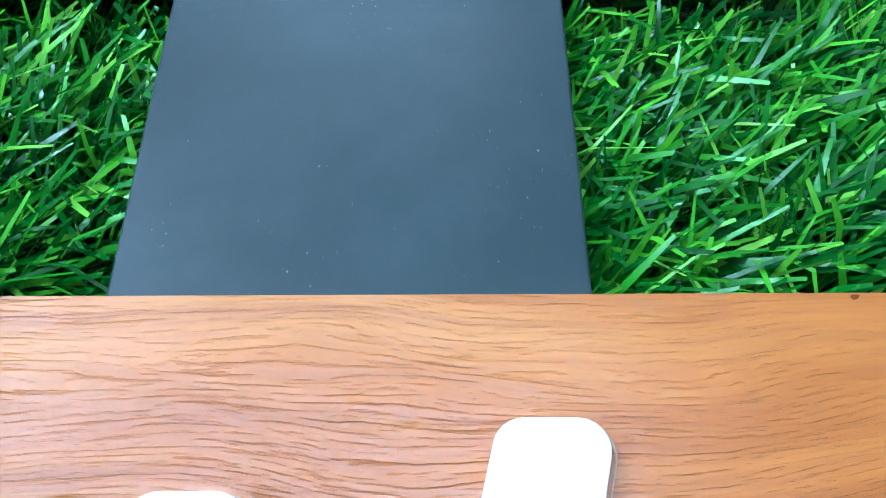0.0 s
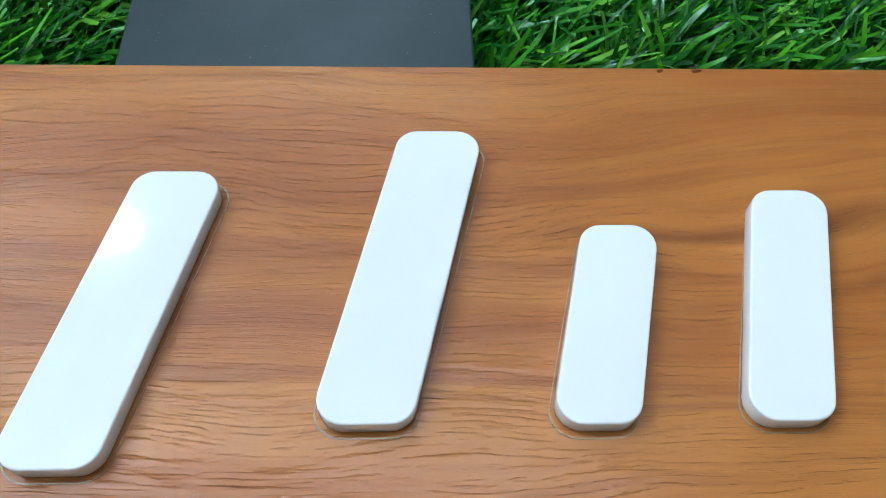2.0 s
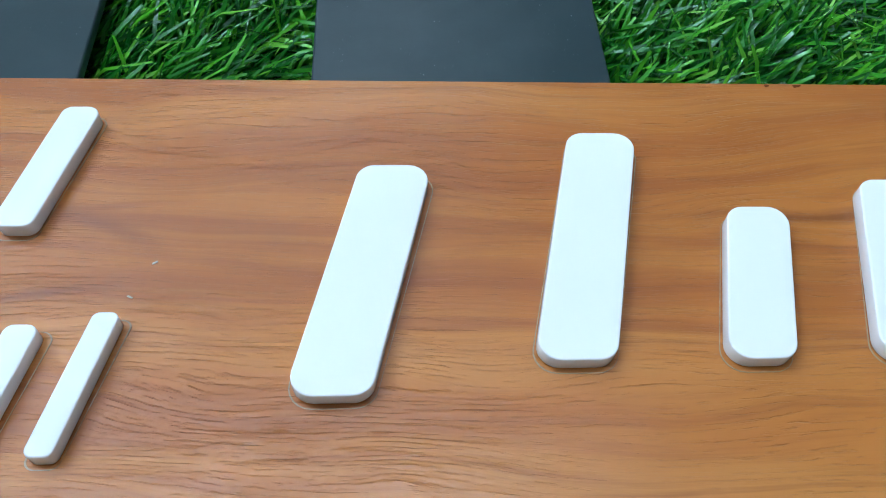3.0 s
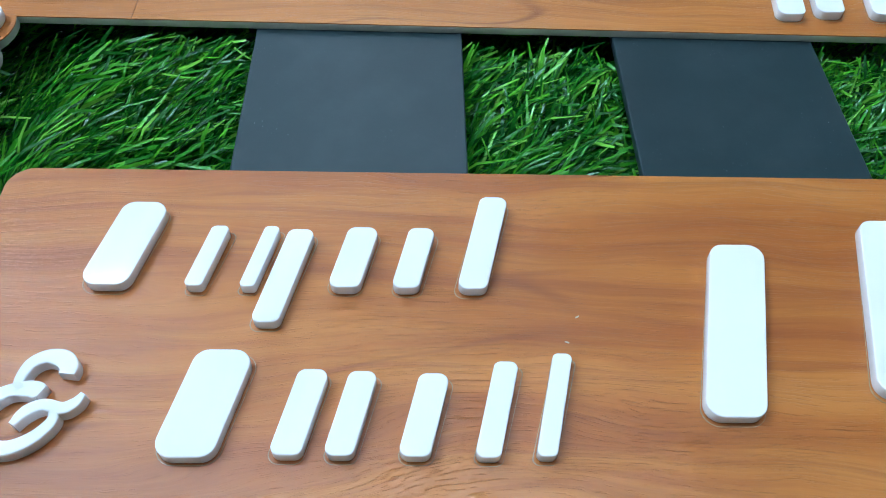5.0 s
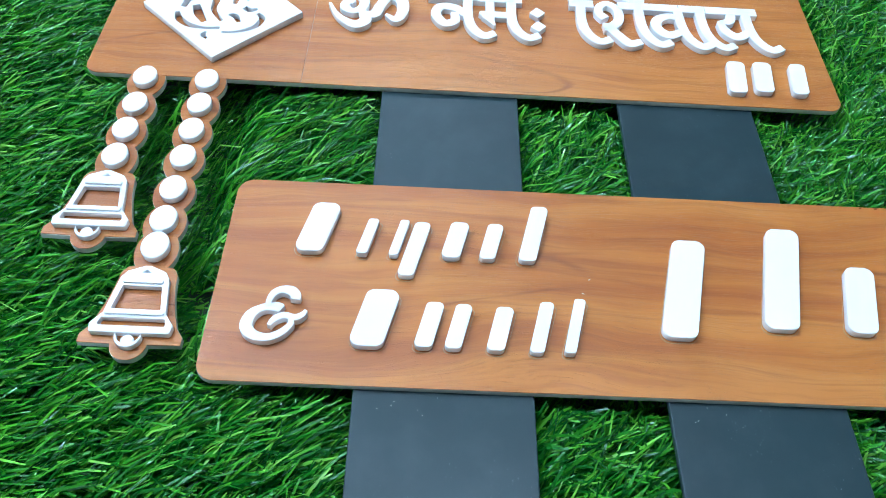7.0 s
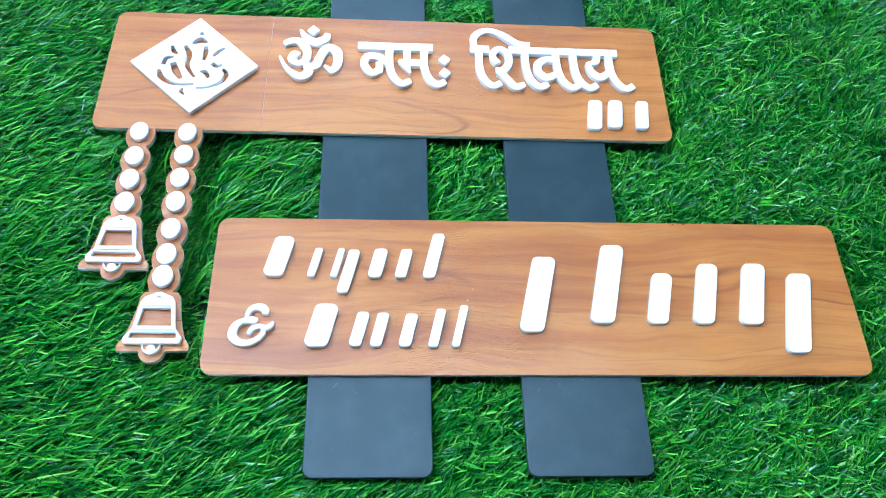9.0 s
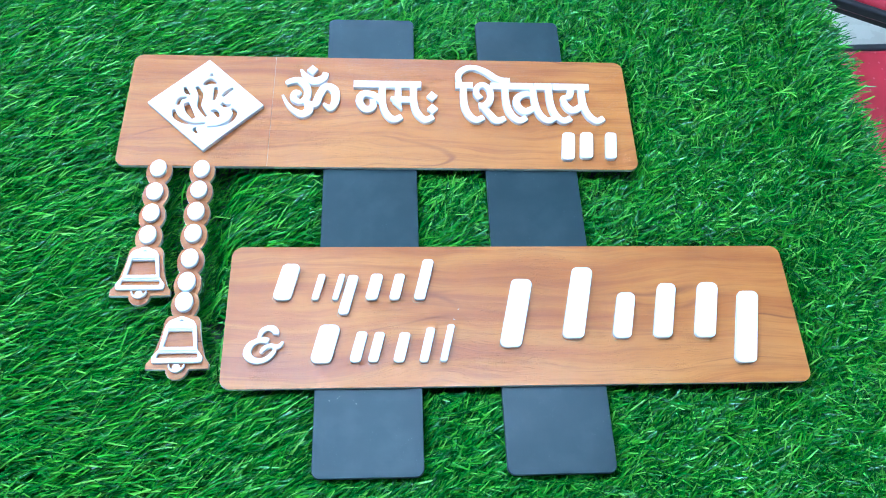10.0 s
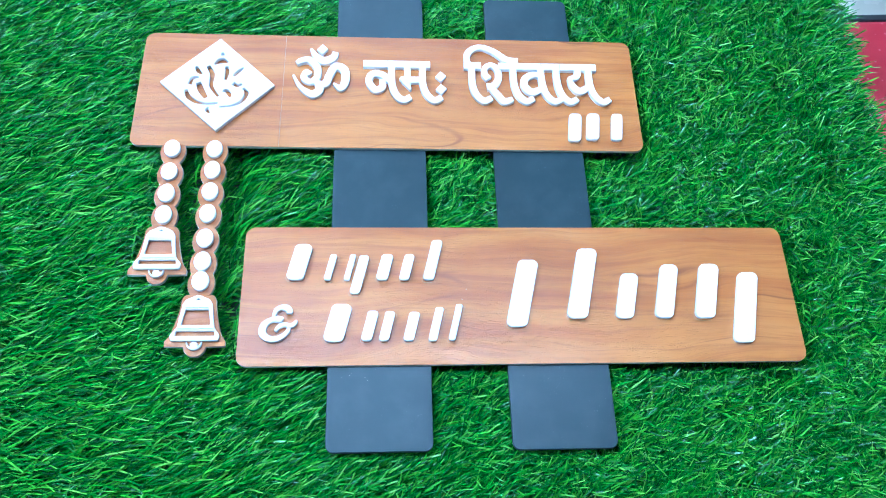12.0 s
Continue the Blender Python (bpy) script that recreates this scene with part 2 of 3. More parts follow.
def ribbon(row, steps=7):
    """Points of a smooth pen stroke through (x, y, width) in millimetres: places, widths and sideways directions."""
    p = np.array(row) / 1000
    if len(p) == 2:
        steps = 1
    ends = np.vstack([2 * p[0] - p[1], p, 2 * p[-1] - p[-2]])
    out = []
    for k in range(len(p) - 1):
        a, b, c, d = ends[k:k + 4]
        for t in np.arange(steps) / steps:
            out.append(0.5 * (2 * b + (c - a) * t + (2 * a - 5 * b + 4 * c - d) * t ** 2 + (3 * b - a - 3 * c + d) * t ** 3))
    out = np.array(out + [p[-1]])
    along = np.gradient(out[:, :2], axis=0)
    along /= np.linalg.norm(along, axis=1)[:, None]
    return out[:, :2], np.maximum(0.94 * out[:, 2], 0.0006), np.stack([-along[:, 1], along[:, 0]], 1)


def ribbon_outline(row):
    at, w, side = ribbon(row)
    a, b = at + side * w[:, None] / 2, at - side * w[:, None] / 2
    return [tuple(q) for q in a] + [tuple(q) for q in b[::-1]]


def ribbons(rows, z0, z1, edge=0.0004):
    """One raised letter from pen strokes; each stroke lies a hair lower than the one before, and sinks a hair along its way."""
    verts, faces = [], []
    for k, row in enumerate(rows):
        at, w, side = ribbon(row)
        first = len(verts)
        for i, (q, width, n) in enumerate(zip(at, w, side)):
            top = z1 - 0.00005 * k - 0.00004 * i / len(at)
            h, e = width / 2, min(edge, width / 4)
            for reach, z in ((-h, z0), (-h, top - e), (-h + e * 0.35, top - e * 0.25), (-h + e, top), (h - e, top), (h - e * 0.35, top - e * 0.25), (h, top - e), (h, z0)):
                verts.append((q[0] + n[0] * reach, q[1] + n[1] * reach, z))
        for i in range(len(at) - 1):
            for c in range(7):
                a = first + i * 8 + c
                faces.append((a, a + 8, a + 9, a + 1))
        faces.append(tuple(range(first, first + 8)))
        last = first + (len(at) - 1) * 8
        faces.append(tuple(range(last + 7, last - 1, -1)))
    mesh = bpy.data.meshes.new("strokes")
    mesh.from_pydata(verts, [], faces)
    bm = bmesh.new()
    bm.from_mesh(mesh)
    bmesh.ops.recalc_face_normals(bm, faces=bm.faces)
    return bm


def slab(x0, x1, y0, y1, z0, z1, bevel=0.0):
    bm = bmesh.new()
    bmesh.ops.create_cube(bm, size=1.0)
    for v in bm.verts:
        v.co = ((x0 + x1) / 2 + v.co.x * (x1 - x0), (y0 + y1) / 2 + v.co.y * (y1 - y0), (z0 + z1) / 2 + v.co.z * (z1 - z0))
    if bevel:
        bmesh.ops.bevel(bm, geom=list(bm.edges), offset=bevel, segments=2, affect="EDGES")
    return bm


def tube(x, y, z0, z1, r, n=16, r1=None):
    bm = bmesh.new()
    bmesh.ops.create_cone(bm, cap_ends=True, segments=n, radius1=r, radius2=r1 or r, depth=z1 - z0)
    bmesh.ops.translate(bm, verts=bm.verts, vec=(x, y, (z0 + z1) / 2))
    return bm


# ---- levels ----
BOARD_TOP = 0.030       # face of the two boards
BOARD_LOW = 0.0270      # underside of the boards, top of the strips
STRIP_LOW = 0.0240
LETTER_TOP = 0.0335
FLOOR_Z = -0.75
EDGE_X = 0.500          # right-hand edge of the table

# ---- the room ----
X0, X1, Y0, Y1, H = -2.4, 2.6, -2.4, 2.6, 2.05
tagged(part("floor", slab(X0 - 0.1, X1 + 0.1, Y0 - 0.1, Y1 + 0.1, FLOOR_Z - 0.1, FLOOR_Z), FLOOR), "glossy off-white tiled floor", "floor", kind="structure")
tagged(part("ceiling", slab(X0 - 0.1, X1 + 0.1, Y0 - 0.1, Y1 + 0.1, H, H + 0.1), CEILING), "plain white painted ceiling", "ceiling", kind="structure")
for name, dims in (("wall_north", (X0 - 0.1, X1 + 0.1, Y1, Y1 + 0.1)), ("wall_south", (X0 - 0.1, X1 + 0.1, Y0 - 0.1, Y0)), ("wall_east", (X1, X1 + 0.1, Y0, Y1)), ("wall_west", (X0 - 0.1, X0, Y0, Y1))):
    tagged(part(name, slab(*dims, FLOOR_Z, H), WALL), "plain light grey painted wall", "wall", kind="structure")


def unseen_ceiling_light(x, y):
    t = thing("unseen_ceiling_light", "long white led batten light, unseen, assumed on the ceiling", "light", "ceiling lights", at=(x, y, H))
    a, b = 0.60, 0.07
    part("frame", plate([box(-a, a, -b, b, 0.01), box(-a + 0.02, a - 0.02, -b + 0.02, b - 0.02, 0.005)], -0.022, -0.001, 0.001), CEILING, t, "white metal frame")
    part("diffuser", slab(-a + 0.02, a - 0.02, -b + 0.02, b - 0.02, -0.016, -0.008), LED, t, "glowing white diffuser")


# First inferred from a reflection; the other five only added for brightness and sheen.
for x, y in ((0.18, 0.51), (-0.90, 0.51), (-1.75, -0.15), (-1.20, 1.35), (-1.75, 0.95), (-0.05, 2.15)):
    unseen_ceiling_light(x, y)

# ---- the table ----
table = thing("table", "plain laminate table under a grass mat", "table", at=(-0.2, 0.1, FLOOR_Z))
def on_table(name, bm, mat, label=""):
    ob = part(name, bm, mat, table, label)
    ob.matrix_parent_inverse = Matrix.Translation((0.2, -0.1, -FLOOR_Z))
    return ob
on_table("tabletop", slab(-1.0, EDGE_X, -0.6, 0.85, -0.03, -0.001, 0.003), TABLE)
for x in (-0.95, EDGE_X - 0.05):
    for y in (-0.55, 0.80):
        on_table("leg", slab(x - 0.02, x + 0.02, y - 0.02, y + 0.02, FLOOR_Z, -0.03, 0.002), STEEL, "black steel leg")


# ---- two padded stools beside the table ----
def stool(x, y, turn):
    t = thing("stool", "red dotted padded stool with black rim", "stool", "stools beside the table", at=(x, y, FLOOR_Z))
    t.rotation_euler = (0, 0, radians(turn))
    h = 0.21
    outer, inner = box(-h - 0.008, h + 0.008, -h - 0.008, h + 0.008, 0.058), box(-h + 0.004, h - 0.004, -h + 0.004, h - 0.004, 0.050)
    part("rim", plate([outer, inner], 0.435, 0.450, 0.003), STEEL, t, "black plastic rim")
    part("seat", plate([box(-h + 0.005, h - 0.005, -h + 0.005, h - 0.005, 0.049)], 0.421, 0.454, 0.009), RED, t, "red rexine seat with pale dots")
    for sx in (-1, 1):
        for sy in (-1, 1):
            leg = tube(sx * 0.17, sy * 0.17, 0.0, 0.412, 0.011)
            part("leg", leg, STEEL, t)
    part("seat_pan", plate([box(-h + 0.012, h - 0.012, -h + 0.012, h - 0.012, 0.045)], 0.411, 0.4212, 0.002), STEEL, t, "black seat pan")


stool(0.925, 0.401, 3)
stool(0.955, 0.858, -25)

# ---- the name plate: two strips carry two boards, all in one piece ----
name_plate = thing("name_plate", "two teak-laminate boards with white raised shapes on charcoal strips", "name plate", at=(0.15, 0.10, STRIP_LOW))
SHIFT = Matrix.Translation((-0.15, -0.10, -STRIP_LOW))


def piece(name, mesh, mat, parent=None, label=""):
    ob = part(name, mesh, mat, parent or name_plate, label)
    if not parent:
        ob.matrix_parent_inverse = SHIFT
    return ob


for x in (0.0618, 0.1860):
    slope = -0.003
    y0, y1 = -0.0580, 0.3265
    loop = rounded([(x + slope * y0, y0), (x + 0.0712 + slope * y0, y0), (x + 0.0712 + slope * y1, y1), (x + slope * y1, y1)], 0.0055)
    strip = piece("support_strip", plate([loop], STRIP_LOW, BOARD_LOW, 0.0005), SLATE, label="charcoal acrylic strip, faintly dusty")
    # sanding dust gathered along the edge of the lower board
    for _ in range(5):
        cx, cy, r = x + random.uniform(0.002, 0.030), -random.uniform(0.001, 0.010), random.uniform(0.00010, 0.00022)
        piece("crumb", plate([turned(rounded([(cx - r, cy - r), (cx + 1.4 * r, cy - 0.6 * r), (cx + 0.4 * r, cy + r)], 0.3 * r, 2), random.uniform(0, 360), (cx, cy))], BOARD_LOW, BOARD_LOW + r), CORE, strip, "tiny pale crumb")

# lower board
lower_board = piece("lower_board", plate([box(0.0, 0.400, 0.0, 0.105, 0.0075)], BOARD_LOW + 0.00005, BOARD_TOP - 0.0004, 0.0002), CORE, label="pale-edged board faced with teak laminate")
piece("veneer_sheet", plate([box(0.0001, 0.3999, 0.0001, 0.1049, 0.0074)], BOARD_TOP - 0.0004, BOARD_TOP), WOOD_LOWER, lower_board, "orange-brown teak laminate")

for x, w in ((0.2925, 0.0013), (0.2995, 0.0022)):
    piece("edge_chip", plate([rounded([(x, 0.1037), (x + 0.6 * w, 0.1040), (x + w, 0.1046), (x - 0.2 * w, 0.1046)], 0.0003, 3)], BOARD_TOP, BOARD_TOP + 0.00008), CHIP, lower_board, "small dark chip in the edge")

# small pale crumbs left on the face
for x, y, turn in ((0.1557, 0.0480, -20), (0.1591, 0.0555, 35)):
    loop = turned(rounded([(x - 0.0007, y - 0.0001), (x + 0.0005, y - 0.0002), (x + 0.0007, y + 0.0001), (x - 0.0003, y + 0.0002)], 0.00008, 2), turn, (x, y))
    piece("crumb", plate([loop], BOARD_TOP, BOARD_TOP + 0.0002), CORE, lower_board, "tiny pale crumb")

# upper board, turned by a third of a degree, with two pendants cut from the same sheet
UP = -0.38
UX0, UX1, UY0, UY1 = -0.0937, 0.3052, 0.1741, 0.2817
PIVOT = (0.0, UY0)
SEAM_U = 0.0188
upper_board = piece("upper_board", plate([turned(box(UX0, UX1, UY0, UY1, 0.0075), UP, PIVOT)], BOARD_LOW + 0.00005, BOARD_TOP - 0.0004, 0.0002), CORE, label="pale-edged board faced with teak laminate")
for (a, b), rr, mat in (((UX0 + 0.0001, SEAM_U), [0.0073, 0.00005, 0.00005, 0.0073], WOOD_UPPER_END), ((SEAM_U + 0.00022, UX1 - 0.0001), [0.00005, 0.0073, 0.0073, 0.00005], WOOD_UPPER)):
    loop = rounded([(a, UY0 + 0.0001), (b, UY0 + 0.0001), (b, UY1 - 0.0001), (a, UY1 - 0.0001)], rr)
    piece("veneer_sheet", plate([turned(loop, UP, PIVOT)], BOARD_TOP - 0.0004, BOARD_TOP), mat, upper_board, "orange-brown teak laminate")


def pendant_outline(cx, beads, bell_y, inset):
    """The scalloped outline of a string of discs that ends in a bell."""
    r = 0.0094 - inset
    y = UY0 - cx * 0.0066 - 0.0001
    low = bell_y - 0.0452 + inset
    left, right = [], []
    step = 0.0003
    while y > low:
        w = 0.0
        for by in beads:
            d = (y - (by - 0.0008)) / (0.0124 - inset)
            if abs(d) < 1:
                w = max(w, r * math.sqrt(1 - d * d))
        d = bell_y - y
        if inset < d < 0.038 - inset:
            # shoulder, flare and lip of the bell
            if d < 0.004:
                b = 0.0085 + 0.0035 * math.sqrt(d / 0.004)
            elif d < 0.030:
                b = 0.012 + 0.0055 * ((d - 0.004) / 0.026) ** 1.6
            else:
                b = min(0.0205, 0.0175 + 0.003 * (d - 0.030) / 0.004)
            w = max(w, b - inset)
        d = y - (bell_y - 0.0378)
        if abs(d) < 0.0074 - inset:
            w = max(w, math.sqrt((0.0074 - inset) ** 2 - d * d))
        left.append((cx - w, y))
        right.append((cx + w, y))
        y -= step
    return left + right[::-1]


def pendant(cx, beads, bell_y):
    body = piece("pendant", plate([pendant_outline(cx, beads, bell_y, 0.0)], BOARD_LOW + 0.00005, BOARD_TOP - 0.0004), CORE, label="scalloped bell-shaped pendant in teak laminate")
    piece("veneer_sheet", plate([pendant_outline(cx, beads, bell_y, 0.0001)], BOARD_TOP - 0.0004, BOARD_TOP), WOOD_UPPER_END, body, "orange-brown teak laminate")
    for by in beads:
        piece("bead", plate([[(px, by + 1.22 * (py - by)) for px, py in circle(cx, by, 0.0060)]], BOARD_TOP, LETTER_TOP + 0.0003, 0.0006), WHITE, body, "oval white acrylic bead")
    # white outline of the bell
    y = bell_y
    outer = rounded([(cx - 0.0160, y - 0.0345), (cx + 0.0160, y - 0.0345), (cx + 0.0166, y - 0.0305), (cx + 0.0125, y - 0.0250), (cx + 0.0100, y - 0.0078), (cx + 0.0080, y - 0.0046), (cx + 0.0012, y - 0.0016), (cx - 0.0012, y - 0.0016),
                     (cx - 0.0080, y - 0.0046), (cx - 0.0100, y - 0.0078), (cx - 0.0125, y - 0.0250), (cx - 0.0166, y - 0.0305)], 0.0011, 4)
    window = rounded([(cx - 0.0100, y - 0.0234), (cx + 0.0100, y - 0.0234), (cx + 0.0080, y - 0.0120), (cx - 0.0080, y - 0.0120)], 0.0004, 3)
    slot = rounded([(cx - 0.0136, y - 0.0312), (cx + 0.0136, y - 0.0312), (cx + 0.0128, y - 0.0276), (cx - 0.0128, y - 0.0276)], 0.0008, 3)
    eye = [(cx - 0.0022, y - 0.0052), (cx + 0.0022, y - 0.0052), (cx, y - 0.0036)]
    piece("bell_outline", plate([outer, window, slot, eye], BOARD_TOP, LETTER_TOP - 0.0004, 0.0003), WHITE, body, "white acrylic bell outline")
    for k, (a, b) in enumerate(((y - 0.0264, y - 0.0240), (y - 0.0110, y - 0.0086))):
        h = 0.0120 - 0.0036 * k
        piece("ridge", plate([box(cx - h, cx + h, a, b, 0.001)], LETTER_TOP - 0.0004, LETTER_TOP + 0.0006, 0.0003), WHITE, body, "white raised ridge")
    ring = crescent(cx, y - 0.0352, 0.0050, 180, 360, 0.0016, 20)
    piece("clapper_ring", plate([[(px, min(py, y - 0.0350)) for px, py in ring]], BOARD_TOP, LETTER_TOP - 0.0004, 0.0002), WHITE, body, "white acrylic clapper")
    piece("clapper", plate([circle(cx, y - 0.0376, 0.0026, 24)], BOARD_TOP, LETTER_TOP - 0.0010, 0.0004), WHITE, body, "white acrylic clapper")


pendant(-0.0598, [0.1702, 0.1500, 0.1318, 0.1140], 0.1055)
pendant(-0.0283, [0.1700, 0.1517, 0.1333, 0.1150, 0.0949, 0.0767, 0.0616], 0.0523)

piece("edge_crack", plate([[(-0.0172, 0.0335), (-0.0139, 0.0333), (-0.0139, 0.0338), (-0.0171, 0.0339)]], BOARD_TOP, BOARD_TOP + 0.00008), CHIP, label="dark hairline crack")

# white diamond with curved cut-outs, kept as plain shapes
diamond = rounded([(-0.0326, 0.2742), (-0.0760, 0.2309), (-0.0291, 0.1862), (0.0133, 0.2290)], 0.0006, 3)
cuts = [ribbon_outline(row) for row in (
    [(-55.3, 224.2, 2.4), (-52.9, 217.8, 4.4), (-46.3, 212.6, 3.9), (-37.8, 210.8, 2.4), (-29.6, 211.2, 2.4)],
    [(-28.1, 207.8, 1.6), (-19.5, 208.8, 2.0), (-11.2, 213.6, 3.4), (-8.2, 221.1, 3.9), (-11.2, 225.9, 2.0)],
    [(-36.3, 207.6, 1.4), (-37.3, 204.8, 2.9), (-34.8, 201.7, 1.4)],
    [(-46.4, 231.0, 4.4), (-43.4, 223.3, 5.6), (-39.0, 216.0, 3.4)],
    [(-40.0, 247.0, 3.0), (-36.1, 238.7, 4.5), (-36.0, 227.7, 3.4), (-29.8, 217.6, 2.4)],
    [(-52.9, 228.6, 3.6), (-51.4, 234.6, 3.6), (-46.4, 236.0, 2.0)],
    [(-49.2, 246.6, 2.5), (-47.3, 241.6, 3.8), (-43.9, 239.0, 2.0)],
    [(-35.2, 248.8, 2.0), (-30.2, 252.1, 6.4), (-24.7, 250.6, 2.0)],
    [(-29.9, 260.4, 2.4), (-29.6, 257.2, 3.6)],
    [(-25.4, 246.6, 3.0), (-24.8, 240.6, 4.0), (-25.5, 233.4, 2.5)],
    [(-19.2, 237.3, 2.5), (-16.4, 241.2, 3.5), (-11.9, 245.7, 2.0)],
    [(-19.5, 230.6, 3.6), (-15.8, 228.2, 3.6), (-12.0, 229.6, 2.0)],
    [(-26.8, 223.0, 2.0), (-23.2, 222.5, 3.9), (-20.2, 217.2, 2.4)])]
piece("diamond_panel", plate([diamond, *cuts], BOARD_TOP, LETTER_TOP + 0.0003, 0.0003), WHITE, upper_board, "white acrylic diamond with curved cut-outs")


# ---- raised lettering ----
def letter(rows, parent, dots=()):
    """A raised acrylic letter, with its lozenge-shaped dots."""
    bm = ribbons(rows, BOARD_TOP, LETTER_TOP)
    for x, y in dots:
        x, y = x / 1000, y / 1000
        bm.from_mesh(plate([rounded([(x - 0.0045, y - 0.0004), (x + 0.0002, y - 0.0050), (x + 0.0045, y + 0.0004), (x - 0.0002, y + 0.0050)], 0.0004, 3)], BOARD_TOP, LETTER_TOP, 0.0003))
    piece("letter", bm, WHITE, parent, "white raised acrylic letter")


HEAD = 251.0            # middle of the headline from which the letters hang


def head(x0, x1):
    return [(x0, HEAD + 0.006 * (210 - x0), 7.1), (x1, HEAD + 0.006 * (210 - x1), 7.1)]


def stem(x, y, foot=0.0):
    """A stem that runs out into a curved foot."""
    return [(x, y, 6.0), (x + 0.2 + foot, 233.4, 6.1), (x + 3.2 + foot, 222.7, 6.1), (x + 9.2 + foot, 216.8, 6.0), (x + 15.3 + foot, 219.6, 5.5)]


# the om sign
letter([[(29.5, 251.5, 4.1), (33.9, 254.4, 5.6), (40.2, 254.5, 6.1), (45.9, 247.3, 6.6), (46.3, 237.8, 6.0), (41.1, 233.3, 5.0), (36.0, 237.1, 6.0), (37.5, 242.7, 5.0), (41.0, 241.0, 4.0)],
        [(45.9, 234.5, 5.0), (48.5, 225.7, 7.4), (43.3, 221.3, 6.9), (36.1, 225.6, 4.4), (31.3, 231.5, 3.0), (27.4, 239.7, 2.0)],
        [(46.0, 231.2, 5.0), (53.2, 231.8, 7.0), (56.1, 240.2, 6.5), (60.8, 248.6, 7.1), (67.7, 245.4, 7.6), (68.8, 234.8, 7.0), (65.4, 227.6, 5.5), (59.5, 231.9, 2.0)],
        [(40.6, 265.9, 2.1), (44.5, 259.1, 5.6), (51.5, 254.1, 7.6), (58.7, 257.7, 6.7), (60.4, 262.8, 5.1)]], upper_board, dots=((49.8, 265.5),))
# na
letter([head(83.0, 106.3), stem(105.8, 251.0),
        [(105.0, 234.9, 5.5), (98.6, 240.9, 6.4), (90.6, 241.7, 6.4), (87.7, 234.6, 6.2), (92.6, 226.6, 6.2), (98.4, 229.0, 6.2), (98.3, 236.4, 4.8)]], upper_board)
# ma
letter([head(104.6, 137.2), stem(131.0, 250.4, -0.3), [(118.6, 250.2, 5.6), (118.5, 232.3, 5.5)], [(112.7, 238.3, 2.5), (116.7, 235.6, 6.6), (121.2, 226.8, 1.5)], [(115.4, 236.7, 6.1), (131.0, 236.4, 6.1)]], upper_board)
# visarga
letter([], upper_board, dots=((145.6, 239.9), (145.7, 227.3)))
# the short i before sha, with its long arch
letter([head(164.8, 178.8), stem(171.2, 250.4, -0.4),
        [(168.6, 251.1, 4.7), (167.6, 261.4, 5.7), (172.1, 267.9, 5.8), (179.7, 270.3, 5.3), (189.4, 266.4, 5.8), (200.2, 257.9, 6.3), (209.4, 256.0, 7.3)]], upper_board)
# sha
letter([head(193.2, 213.3), stem(205.0, 251.4),
        [(184.6, 238.3, 6.1), (181.4, 243.4, 5.7), (182.4, 249.4, 5.2), (187.2, 252.3, 5.2), (192.3, 247.5, 5.7), (192.4, 237.9, 6.2), (187.9, 231.4, 6.6), (182.9, 230.6, 7.1)],
        [(185.6, 231.1, 6.1), (190.7, 223.4, 6.1), (196.2, 216.6, 6.5), (203.2, 218.7, 5.0)]], upper_board)
# va
letter([head(212.6, 228.3), stem(227.6, 251.2, 0.6),
        [(228.0, 242.2, 5.7), (221.1, 243.2, 5.7), (214.5, 238.8, 6.6), (213.9, 231.2, 6.6), (219.8, 225.7, 7.0), (228.6, 230.1, 5.1)]], upper_board)
# long a
letter([head(228.9, 243.9), stem(240.6, 251.4, 0.2)], upper_board)
# ya
letter([head(244.2, 274.2), stem(267.4, 251.4), [(259.3, 250.4, 5.8), (257.0, 241.8, 6.2), (250.3, 240.0, 2.6)], [(251.2, 240.0, 4.2), (253.3, 232.1, 6.2), (259.3, 227.2, 6.7), (268.0, 233.4, 5.2)]], upper_board)


def bar(x0, x1, y0, y1, parent, fill=0.62, lean=0.24):
    """A plain slanted white bar in the place of one character."""
    x0, x1, y0, y1 = x0 / 1000, x1 / 1000, y0 / 1000, y1 / 1000
    h = y1 - y0
    w = min(0.0150, max(0.0042, (x1 - x0 - lean * h) * fill))
    mid = (x0 + x1) / 2
    loop = rounded([(mid - w / 2 - lean * h / 2, y0), (mid + w / 2 - lean * h / 2, y0), (mid + w / 2 + lean * h / 2, y1), (mid - w / 2 + lean * h / 2, y1)], min(0.3 * w, 0.004), 6)
    piece("raised_bar", plate([loop], BOARD_TOP, LETTER_TOP, 0.0003), WHITE, parent, "white raised acrylic bar")
    off = random.uniform(-0.0002, 0.0006), random.uniform(-0.0007, 0.0)
    rings = [[(mid + off[0] + (px - mid) * (1 + 2 * g / w), (y0 + y1) / 2 + off[1] + (py - (y0 + y1) / 2) * (1 + 2 * g / h)) for px, py in loop] for g in (0.00055, 0.00040)]
    piece("glue_line", plate(rings, BOARD_TOP, BOARD_TOP + 0.00012), GLUE, parent, "thin line of dried glue")


